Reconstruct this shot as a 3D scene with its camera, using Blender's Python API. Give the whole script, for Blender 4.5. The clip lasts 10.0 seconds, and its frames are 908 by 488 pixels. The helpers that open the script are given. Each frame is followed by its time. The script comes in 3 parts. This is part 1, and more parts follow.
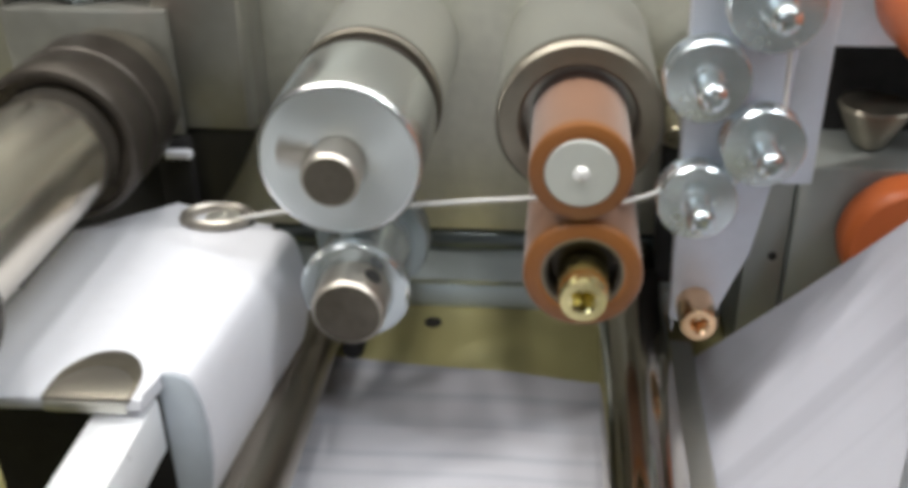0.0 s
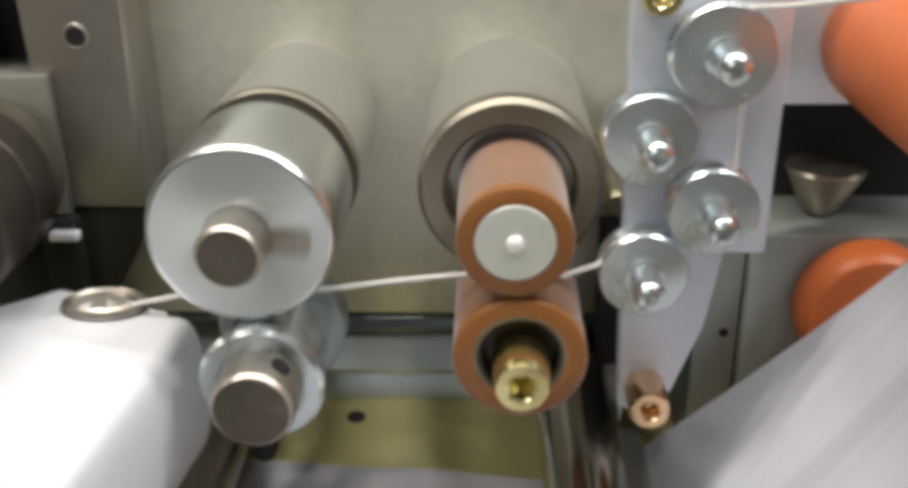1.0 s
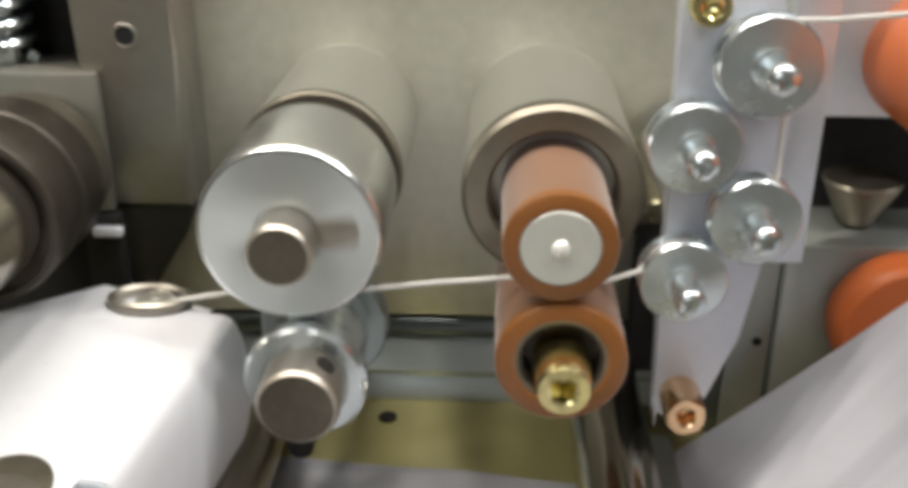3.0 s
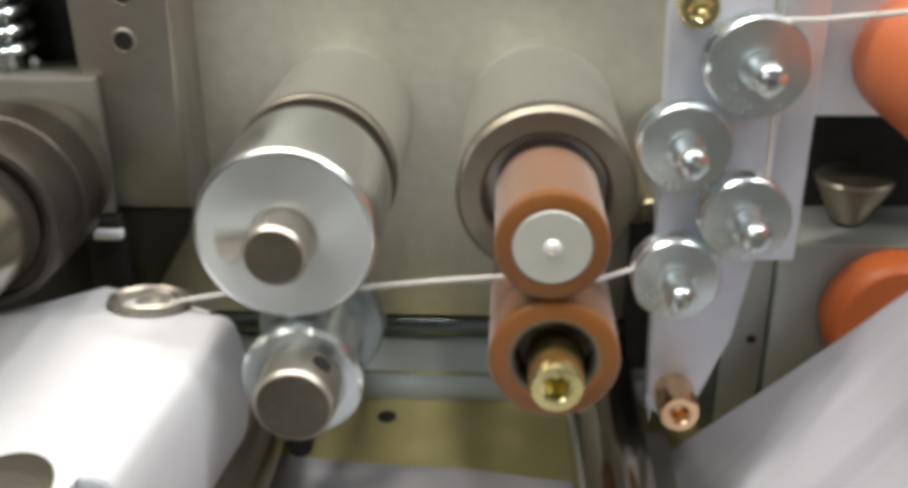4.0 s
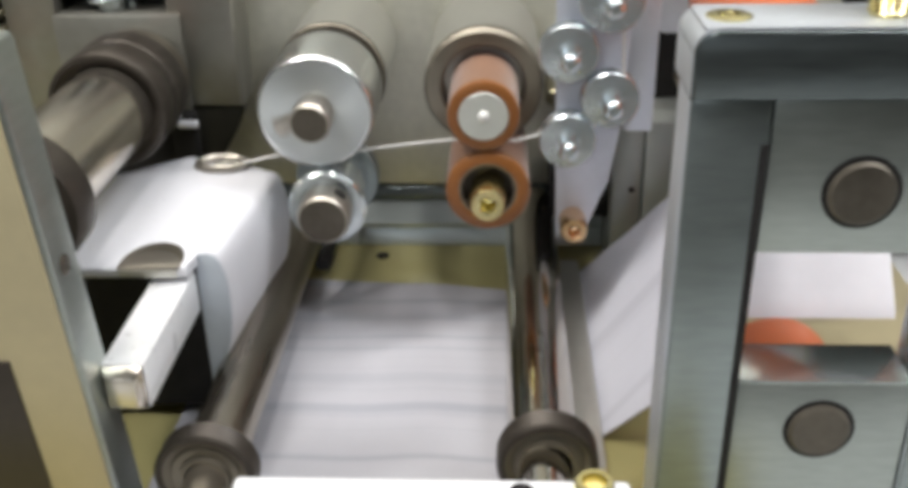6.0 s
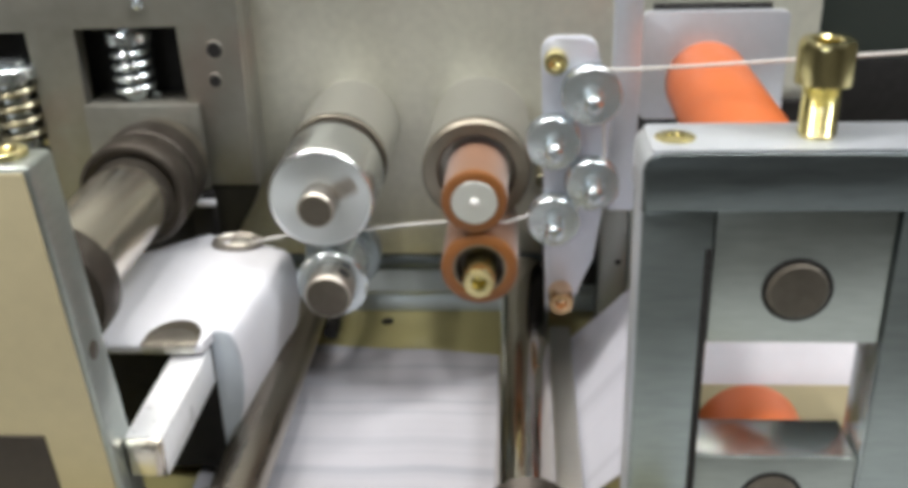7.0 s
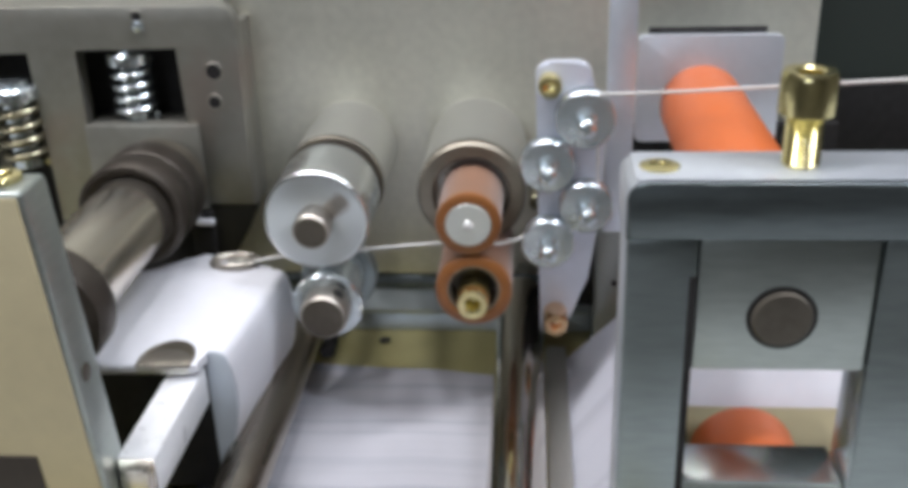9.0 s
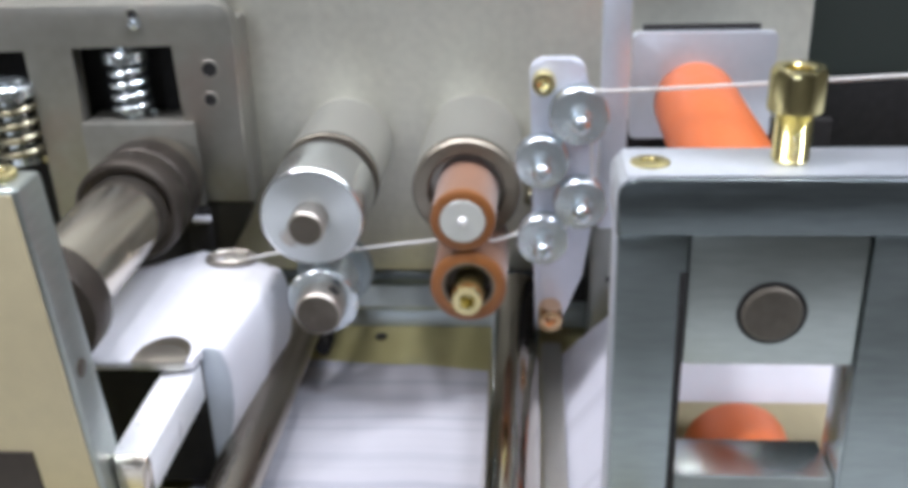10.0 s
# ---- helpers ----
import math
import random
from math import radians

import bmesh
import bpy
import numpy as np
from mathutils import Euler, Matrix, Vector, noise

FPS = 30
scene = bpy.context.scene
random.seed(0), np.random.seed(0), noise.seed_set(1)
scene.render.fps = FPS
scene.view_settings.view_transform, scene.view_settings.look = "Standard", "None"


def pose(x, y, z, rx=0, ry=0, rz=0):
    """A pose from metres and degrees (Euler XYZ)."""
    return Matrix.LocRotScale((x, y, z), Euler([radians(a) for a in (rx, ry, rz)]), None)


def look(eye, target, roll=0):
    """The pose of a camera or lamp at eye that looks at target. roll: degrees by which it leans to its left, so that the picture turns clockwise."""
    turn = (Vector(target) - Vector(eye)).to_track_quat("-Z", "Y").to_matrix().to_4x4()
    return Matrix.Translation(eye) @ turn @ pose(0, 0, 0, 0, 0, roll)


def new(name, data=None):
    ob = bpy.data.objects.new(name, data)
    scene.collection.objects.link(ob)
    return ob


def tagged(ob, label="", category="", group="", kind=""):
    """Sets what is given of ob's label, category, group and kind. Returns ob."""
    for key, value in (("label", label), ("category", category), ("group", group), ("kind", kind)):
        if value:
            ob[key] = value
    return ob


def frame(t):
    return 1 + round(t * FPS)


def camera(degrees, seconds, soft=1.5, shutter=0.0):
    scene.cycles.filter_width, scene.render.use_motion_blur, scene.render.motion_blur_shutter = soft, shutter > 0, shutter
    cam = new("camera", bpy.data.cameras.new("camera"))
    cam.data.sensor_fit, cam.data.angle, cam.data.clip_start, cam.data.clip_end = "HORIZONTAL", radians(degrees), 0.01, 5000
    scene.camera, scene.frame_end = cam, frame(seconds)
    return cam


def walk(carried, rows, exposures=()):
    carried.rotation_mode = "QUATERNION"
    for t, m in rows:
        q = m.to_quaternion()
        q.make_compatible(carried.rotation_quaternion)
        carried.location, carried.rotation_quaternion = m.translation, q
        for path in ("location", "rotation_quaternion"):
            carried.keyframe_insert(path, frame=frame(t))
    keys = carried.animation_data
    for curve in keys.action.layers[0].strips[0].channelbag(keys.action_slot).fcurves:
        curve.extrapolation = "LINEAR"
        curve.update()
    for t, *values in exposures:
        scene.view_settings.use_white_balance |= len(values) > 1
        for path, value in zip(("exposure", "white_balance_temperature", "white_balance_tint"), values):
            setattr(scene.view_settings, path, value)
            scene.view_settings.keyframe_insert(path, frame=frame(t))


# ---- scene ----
cam = camera(47.89, 10.0, soft=5.0, shutter=0.5)
PATH = [
    (0, (0.0387, -0.1638, 0.0765), (-0.0093, 0.2696, -0.1682), -1.25),
    (0.2, (0.0355, -0.1582, 0.0696), (-0.0008, 0.2786, -0.1710), -0.48),
    (0.5, (0.0341, -0.1552, 0.0656), (0.0105, 0.2911, -0.1585), -0.01),
    (0.7, (0.0347, -0.1515, 0.0640), (0.0156, 0.2986, -0.1530), 0.43),
    (1, (0.0387, -0.1452, 0.0648), (0.0232, 0.3099, -0.1417), -0.64),
    (1.5, (0.0367, -0.1460, 0.0649), (0.0180, 0.3099, -0.1394), -0.14),
    (2, (0.0352, -0.1474, 0.0643), (0.0143, 0.3082, -0.1406), 0.35),
    (2.5, (0.0328, -0.1474, 0.0649), (0.0122, 0.3082, -0.1401), 0.38),
    (4, (0.0353, -0.1498, 0.0660), (0.0117, 0.3065, -0.1371), -0.20),
    (4.5, (0.0368, -0.1588, 0.0657), (0.0080, 0.2912, -0.1505), -1.22),
    (4.8, (0.0381, -0.1753, 0.0675), (0.0150, 0.2729, -0.1530), -1.17),
    (5, (0.0403, -0.1896, 0.0673), (0.0200, 0.2573, -0.1559), -0.95),
    (5.2, (0.0429, -0.2042, 0.0705), (0.0223, 0.2409, -0.1564), -1.19),
    (6.3, (0.0508, -0.2545, 0.0948), (0.0292, 0.1893, -0.1343), -1.00),
    (6.5, (0.0550, -0.2575, 0.0982), (0.0344, 0.1868, -0.1301), -1.29),
    (6.7, (0.0578, -0.2596, 0.1051), (0.0308, 0.1864, -0.1192), -1.66),
    (7, (0.0563, -0.2621, 0.1105), (0.0236, 0.1888, -0.1031), -1.79),
    (7.5, (0.0565, -0.2573, 0.1148), (0.0175, 0.1929, -0.0992), -1.16),
    (8, (0.0585, -0.2572, 0.1135), (0.0244, 0.1933, -0.1008), -1.63),
    (8.5, (0.0593, -0.2596, 0.1135), (0.0239, 0.1924, -0.0972), -1.50),
    (9, (0.0612, -0.2623, 0.1138), (0.0231, 0.1906, -0.0945), -1.78),
    (9.5, (0.0626, -0.2653, 0.1142), (0.0247, 0.1873, -0.0949), -1.82),
    (10, (0.0629, -0.2635, 0.1141), (0.0247, 0.1889, -0.0954), -1.86),
]
TINTS = [(0, 0.0, 6450, 10), (0.5, 0.0, 6700, 10), (1.0, 0.05, 6800, 10), (1.5, 0.05, 7000, 10), (2.0, 0.05, 7100, 10), (2.5, 0.05, 7050, 10),
         (4.0, 0.0, 6850, 10), (4.5, -0.05, 6750, 10), (5.0, 0.05, 6580, 12), (6.5, 0.02, 6550, 11), (7.0, 0.1, 6550, 11), (7.5, 0.0, 6550, 12), (8.0, -0.1, 6250, 16),
         (8.5, -0.1, 6050, 18), (9.0, -0.1, 6100, 14), (9.5, 0.03, 6080, 19), (10.0, 0.26, 5920, 16)]
walk(cam, [(t, look(eye, target, roll)) for t, eye, target, roll in PATH], TINTS)

# ---- light ----
world = bpy.data.worlds.new("world")
scene.world = world
world.use_nodes = True
world.node_tree.nodes["Background"].inputs[0].default_value = (0.9, 0.95, 1.0, 1)
world.node_tree.nodes["Background"].inputs[1].default_value = 0.05
scene.view_settings.exposure = 0.0


def tube(name, at, target, size_x, size_y, watts, colour, roll=0):
    data = bpy.data.lights.new(name, "AREA")
    data.shape, data.size, data.size_y, data.energy, data.color = "RECTANGLE", size_x, size_y, watts, colour
    ob = new(name, data)
    ob.matrix_world = look(at, target, roll)
    return ob


tube("tube_light_west", (-0.58, -0.30, 1.42), (0, 0, 0), 0.9, 0.05, 19, (1.0, 0.97, 0.92), 90)
tube("tube_light_middle", (0.08, -0.32, 1.60), (0, 0, 0), 0.9, 0.05, 9.5, (1.0, 0.98, 0.95), 90)
tube("tube_light_east", (0.85, -0.30, 1.30), (0, 0, 0), 0.9, 0.05, 14, (0.95, 0.98, 1.0), 90)
# Fill lamp added out of view in front; the room has no window.
tube("unseen_fill_light", (-0.9, -2.5, 1.1), (0, 0, 0.1), 1.2, 0.9, 9, (0.88, 0.94, 1.0))


# ---- materials ----
def mat(name, colour, metal=0.0, rough=0.5, vary=0.12, scale=400.0, bump=0.15, stretch=(1, 1, 1), spot=None, spots=0.0, sheen=0.0, turned=0.0):
    """Grain at scale, broad stains at a tenth of it, and a fine bump; turned: lathe marks round the depth axis."""
    m = bpy.data.materials.new(name)
    m.use_nodes = True
    nt = m.node_tree
    b = nt.nodes["Principled BSDF"]
    b.inputs["Metallic"].default_value = metal
    b.inputs["Sheen Weight"].default_value = sheen
    b.inputs["Sheen Roughness"].default_value = 0.4
    if turned:
        b.inputs["Anisotropic"].default_value = turned
        round_axis = nt.nodes.new("ShaderNodeTangent")
        round_axis.direction_type, round_axis.axis = "RADIAL", "Y"
        nt.links.new(round_axis.outputs[0], b.inputs["Tangent"])
    tc = nt.nodes.new("ShaderNodeTexCoord")
    mp = nt.nodes.new("ShaderNodeMapping")
    mp.inputs["Scale"].default_value = stretch
    nt.links.new(tc.outputs["Object"], mp.inputs["Vector"])
    fine = nt.nodes.new("ShaderNodeTexNoise")
    fine.inputs["Scale"].default_value, fine.inputs["Detail"].default_value = scale, 4
    broad = nt.nodes.new("ShaderNodeTexNoise")
    broad.inputs["Scale"].default_value, broad.inputs["Detail"].default_value = scale * 0.1, 3
    nt.links.new(mp.outputs[0], fine.inputs["Vector"])
    nt.links.new(tc.outputs["Object"], broad.inputs["Vector"])
    add = nt.nodes.new("ShaderNodeMath")
    add.operation = "ADD"
    nt.links.new(fine.outputs["Fac"], add.inputs[0])
    nt.links.new(broad.outputs["Fac"], add.inputs[1])
    ramp = nt.nodes.new("ShaderNodeMapRange")
    ramp.inputs["From Min"].default_value, ramp.inputs["From Max"].default_value = 0.6, 1.4
    ramp.inputs["To Min"].default_value, ramp.inputs["To Max"].default_value = 1 - vary, 1 + vary
    nt.links.new(add.outputs[0], ramp.inputs["Value"])
    mul = nt.nodes.new("ShaderNodeVectorMath")
    mul.operation = "SCALE"
    mul.inputs[0].default_value = colour
    nt.links.new(ramp.outputs[0], mul.inputs["Scale"])
    out = mul.outputs[0]
    if spot:
        sr = nt.nodes.new("ShaderNodeMapRange")
        sr.inputs["From Min"].default_value, sr.inputs["From Max"].default_value = 0.55, 0.72
        sr.inputs["To Max"].default_value = spots
        nt.links.new(broad.outputs["Fac"], sr.inputs["Value"])
        mix = nt.nodes.new("ShaderNodeMix")
        mix.data_type = "RGBA"
        mix.inputs["B"].default_value = (*spot, 1)
        nt.links.new(sr.outputs[0], mix.inputs["Factor"])
        nt.links.new(out, mix.inputs["A"])
        out = mix.outputs["Result"]
    nt.links.new(out, b.inputs["Base Color"])
    rr = nt.nodes.new("ShaderNodeMapRange")
    rr.inputs["From Min"].default_value, rr.inputs["From Max"].default_value = 0.6, 1.4
    rr.inputs["To Min"].default_value, rr.inputs["To Max"].default_value = rough * 0.8, min(1, rough * 1.2)
    nt.links.new(add.outputs[0], rr.inputs["Value"])
    nt.links.new(rr.outputs[0], b.inputs["Roughness"])
    if bump:
        bp = nt.nodes.new("ShaderNodeBump")
        bp.inputs["Strength"].default_value, bp.inputs["Distance"].default_value = bump, 0.0002
        nt.links.new(fine.outputs["Fac"], bp.inputs["Height"])
        nt.links.new(bp.outputs[0], b.inputs["Normal"])
    return m


M_PLATE = mat("grey_plate", (0.65, 0.645, 0.555), 0.58, 0.40, 0.11, 300, 0.08)
M_ALU = mat("turned_aluminium", (0.78, 0.80, 0.80), 0.95, 0.22, 0.05, 900, 0.06, (1, 8, 1), turned=0.6)
M_FACE = mat("faced_aluminium", (0.70, 0.74, 0.74), 0.75, 0.40, 0.05, 900, 0.05, turned=0.75)
M_BOSS = mat("matt_steel", (0.585, 0.58, 0.535), 0.8, 0.42, 0.08, 400, 0.1, (1, 4, 1), turned=0.6)
M_LIP = mat("dark_brown_lip", (0.16, 0.143, 0.112), 0.7, 0.42, 0.15, 400, 0.1, turned=0.6)
# Worn brown steel; its tone also carries the shade on the boss rim.
M_RING = mat("worn_shaded_steel", (0.255, 0.23, 0.185), 0.8, 0.44, 0.12, 400, 0.12, turned=0.75)
M_ZINC = mat("zinc_plated", (0.66, 0.72, 0.74), 0.9, 0.22, 0.08, 500, 0.08)
M_OLIVEZINC = mat("olive_zinc_wire", (0.34, 0.31, 0.21), 0.9, 0.30, 0.1, 500, 0.06)
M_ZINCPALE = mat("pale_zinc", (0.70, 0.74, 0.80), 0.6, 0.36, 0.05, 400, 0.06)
M_LEVER = mat("pale_lever_zinc", (0.66, 0.69, 0.77), 0.3, 0.42, 0.07, 300, 0.06)
M_BEAR = mat("polished_bearing_steel", (0.72, 0.79, 0.82), 0.85, 0.25, 0.04, 500, 0.02)
# Near-white, so that the hub's highlight is in the colour.
M_BRIGHT = mat("highlight_white", (0.95, 0.95, 0.92), 0.25, 0.22, 0.03, 500, 0.03)
M_SHAFT = mat("bright_shaft_steel", (0.66, 0.61, 0.53), 0.95, 0.22, 0.06, 300, 0.06, (1, 6, 1), turned=0.5)
M_ROD = mat("brown_steel_rod", (0.36, 0.325, 0.275), 0.95, 0.30, 0.12, 200, 0.06, (1, 0.1, 1))
M_CHROME = mat("polished_rod", (0.58, 0.54, 0.47), 1.0, 0.13, 0.08, 200, 0.04, (1, 0.1, 1))
M_PIN = mat("browned_pin", (0.128, 0.112, 0.090), 0.6, 0.40, 0.2, 600, 0.2, turned=0.7)
# Tyre orange paled for dust, with the sides' sheen in the colour too.
M_DUSTY = mat("dust_and_sheen_orange", (0.245, 0.122, 0.068), 0.0, 0.55, 0.14, 500, 0.12, (1, 0.3, 1), sheen=0.5)
M_ORANGE = mat("orange_silicone", (0.25, 0.090, 0.018), 0.0, 0.42, 0.12, 500, 0.12, sheen=0.4)
M_RED = mat("red_orange_rubber", (0.62, 0.15, 0.04), 0.0, 0.42, 0.04, 300, 0.0)
M_HUB = mat("pale_hub", (0.66, 0.68, 0.62), 0.35, 0.35, 0.06, 700, 0.08, turned=0.6)
M_BRASS = mat("yellow_brass", (0.92, 0.82, 0.42), 1.0, 0.20, 0.08, 500, 0.06)
M_COPPER = mat("copper_screw", (0.90, 0.62, 0.38), 1.0, 0.20, 0.08, 500, 0.06)
# Black for the rubber stop, and painted shade in holes, gaps and recesses.
M_BLACK = mat("black_rubber_and_shade", (0.011, 0.010, 0.0095), 0.0, 0.8, 0.2, 300, 0.1)
M_COLLAR = mat("dark_collar", (0.064, 0.054, 0.044), 0.5, 0.40, 0.15, 500, 0.2)
# Casting steel with the shade at its foot put into the colour.
M_BRACKET = mat("shade_dark_steel", (0.034, 0.032, 0.024), 0.4, 0.45, 0.15, 300, 0.1)
M_WHITE = mat("white_plastic", (0.76, 0.77, 0.82), 0.0, 0.33, 0.03, 300, 0.04)
M_BAR = mat("white_steel_bar", (0.93, 0.94, 0.96), 0.15, 0.3, 0.05, 400, 0.06)
M_OLIVE = mat("olive_bed", (0.43, 0.39, 0.175), 0.30, 0.33, 0.06, 90, 0.0)
M_RAIL = mat("blue_grey_rail", (0.46, 0.51, 0.51), 0.6, 0.33, 0.05, 300, 0.03)
M_STAND = mat("grey_stand_steel", (0.33, 0.35, 0.33), 0.55, 0.40, 0.08, 200, 0.05)
M_FRAME = mat("green_grey_steel", (0.40, 0.44, 0.415), 0.85, 0.36, 0.14, 160, 0.12, (1, 1, 5), (0.36, 0.37, 0.33), 0.5)
# Darker copy of the frame steel, toned for dim reflections on the posts.
M_SLATE = mat("darkened_steel", (0.31, 0.355, 0.35), 0.85, 0.34, 0.16, 120, 0.12, (1, 1, 5), (0.24, 0.26, 0.25), 0.5)
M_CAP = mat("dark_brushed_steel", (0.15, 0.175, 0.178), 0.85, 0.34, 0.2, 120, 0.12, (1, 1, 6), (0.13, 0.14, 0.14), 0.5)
# The block's white plastic as its upright end looks in shade.
M_END = mat("shaded_white_plastic", (0.50, 0.55, 0.60), 0.0, 0.4, 0.06, 300, 0.05)
M_STUB = mat("tan_nickel", (0.44, 0.41, 0.36), 0.85, 0.36, 0.12, 500, 0.1, (1, 5, 1), turned=0.5)
M_BEIGE = mat("beige_steel", (0.58, 0.505, 0.315), 0.3, 0.45, 0.07, 260, 0.08)
M_SIDE = mat("taupe_casting", (0.295, 0.288, 0.25), 0.65, 0.42, 0.12, 260, 0.12, (1, 1, 1), (0.30, 0.16, 0.13), 0.35)
M_STRING = mat("white_string", (0.74, 0.73, 0.70), 0.0, 0.7, 0.05, 2000, 0.3)
M_WALL = mat("wall_paint", (0.30, 0.29, 0.26), 0.0, 0.8, 0.05, 8, 0.05)
M_FLOOR = mat("floor_tiles", (0.30, 0.29, 0.27), 0.0, 0.5, 0.15, 10, 0.05)
M_CEIL = mat("ceiling_paint", (0.42, 0.42, 0.40), 0.0, 0.9, 0.03, 8, 0.02)
M_BENCH = mat("bench_top", (0.55, 0.56, 0.56), 0.0, 0.5, 0.15, 30, 0.1)
M_DARKGREEN = mat("dark_green_panel", (0.030, 0.040, 0.033), 0.0, 0.85, 0.2, 60, 0.1)


def paper_mat(name, colour, axis, period, strength):
    """White paper with faint grey bands across one axis."""
    m = mat(name, colour, 0.0, 0.6, 0.03, 200, 0.05)
    nt = m.node_tree
    b = nt.nodes["Principled BSDF"]
    link = b.inputs["Base Color"].links[0].from_socket
    tc = nt.nodes.new("ShaderNodeTexCoord")
    mp = nt.nodes.new("ShaderNodeMapping")
    sc = [0.8, 0.8, 0.8]
    sc[axis] = period
    mp.inputs["Scale"].default_value = sc
    nt.links.new(tc.outputs["Object"], mp.inputs["Vector"])
    nz = nt.nodes.new("ShaderNodeTexNoise")
    nz.inputs["Scale"].default_value, nz.inputs["Detail"].default_value = 1.0, 3
    nt.links.new(mp.outputs[0], nz.inputs["Vector"])
    rg = nt.nodes.new("ShaderNodeMapRange")
    rg.inputs["From Min"].default_value, rg.inputs["From Max"].default_value = 0.5, 0.68
    rg.inputs["To Max"].default_value = strength
    nt.links.new(nz.outputs["Fac"], rg.inputs["Value"])
    mix = nt.nodes.new("ShaderNodeMix")
    mix.data_type = "RGBA"
    mix.inputs["B"].default_value = (0.27, 0.28, 0.33, 1)
    nt.links.new(rg.outputs[0], mix.inputs["Factor"])
    nt.links.new(link, mix.inputs["A"])
    nt.links.new(mix.outputs["Result"], b.inputs["Base Color"])
    return m


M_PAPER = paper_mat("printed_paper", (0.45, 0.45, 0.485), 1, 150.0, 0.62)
# The web's bands imitate its streaky highlights in colour.
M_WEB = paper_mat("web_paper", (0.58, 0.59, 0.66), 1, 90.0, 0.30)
M_STRIP = paper_mat("strip_paper", (0.85, 0.85, 0.90), 2, 120.0, 0.12)

# ---- building helpers; sizes below are in millimetres ----
MM = 0.001
ROOT = {}


def thing(name, base, label, category, group="", kind=""):
    ob = new(name)
    ob.empty_display_size = 0.01
    ob.location = Vector(base) * MM
    ROOT[ob] = Vector(base)
    return tagged(ob, label, category, group, kind)


def finish(name, bm, material, base, smooth=35):
    bmesh.ops.recalc_face_normals(bm, faces=bm.faces)
    for f in bm.faces:
        f.smooth = True
    for e in bm.edges:
        e.smooth = len(e.link_faces) == 2 and e.calc_face_angle(0) < radians(smooth)
    bmesh.ops.translate(bm, verts=bm.verts, vec=-Vector(base))
    bmesh.ops.scale(bm, verts=bm.verts, vec=(MM, MM, MM))
    me = bpy.data.meshes.new(name)
    bm.to_mesh(me)
    bm.free()
    me.materials.append(material)
    return new(name, me)


def part(name, bm, material, parent, label=""):
    base = ROOT[parent]
    ob = finish(name, bm, material, base)
    ob.parent = parent
    ROOT[ob] = base
    return tagged(ob, label)


def single(name, bm, material, base, label, category, group="", kind=""):
    ob = finish(name, bm, material, base)
    ob.location = Vector(base) * MM
    ROOT[ob] = Vector(base)
    return tagged(ob, label, category, group, kind)


def box(x0, x1, y0, y1, z0, z1, bevel=0.6, seg=2, bm=None):
    own = bmesh.new()
    bmesh.ops.create_cube(own, size=1)
    for v in own.verts:
        v.co = Vector(((x0 + x1) / 2 + v.co.x * (x1 - x0), (y0 + y1) / 2 + v.co.y * (y1 - y0), (z0 + z1) / 2 + v.co.z * (z1 - z0)))
    if bevel:
        bmesh.ops.bevel(own, geom=own.edges[:], offset=bevel, segments=seg, affect="EDGES", profile=0.5)
    return join(bm, own)


def join(bm, own):
    if bm is None:
        return own
    me = bpy.data.meshes.new("tmp")
    own.to_mesh(me)
    own.free()
    bm.from_mesh(me)
    bpy.data.meshes.remove(me)
    return bm


def lathe(profile, c=(0, 0), seg=56, bm=None, axis="y"):
    """Turns (radius, position) pairs round an axis through c."""
    own = bmesh.new()
    rings = []
    for r, p in profile:
        ring = []
        for i in range(1 if r < 1e-6 else seg):
            a = 2 * math.pi * i / seg
            u, v = r * math.cos(a), r * math.sin(a)
            co = {"y": (c[0] + u, p, c[1] + v), "z": (c[0] + u, c[1] + v, p), "x": (p, c[0] + u, c[1] + v)}[axis]
            ring.append(own.verts.new(co))
        rings.append(ring)
    for a, b in zip(rings, rings[1:]):
        n = max(len(a), len(b))
        for i in range(n):
            q = [a[i % len(a)], a[(i + 1) % len(a)], b[(i + 1) % len(b)], b[i % len(b)]]
            q = list(dict.fromkeys(q))
            if len(q) > 2:
                own.faces.new(q)
    return join(bm, own)


def prism(outline, y0, y1, bevel=0.5, bm=None, axis="y"):
    """An outline of (x, z) pairs, given depth along y (axis x: of (y, z), along x; axis z: of (x, y), along z)."""
    own = bmesh.new()
    put = {"y": lambda u, v, w: (u, w, v), "x": lambda u, v, w: (w, u, v), "z": lambda u, v, w: (u, v, w)}[axis]
    a = [own.verts.new(put(u, v, y0)) for u, v in outline]
    b = [own.verts.new(put(u, v, y1)) for u, v in outline]
    fa, fb = own.faces.new(a), own.faces.new(b)
    for i in range(len(a)):
        own.faces.new((a[i], a[(i + 1) % len(a)], b[(i + 1) % len(a)], b[i]))
    if bevel:
        bmesh.ops.bevel(own, geom=list(set(fa.edges) | set(fb.edges)), offset=bevel, segments=2, affect="EDGES", profile=0.5)
    return join(bm, own)


def arc(cx, cy, r, a0, a1, n=8):
    return [(cx + r * math.cos(radians(a0 + (a1 - a0) * i / n)), cy + r * math.sin(radians(a0 + (a1 - a0) * i / n))) for i in range(n + 1)]


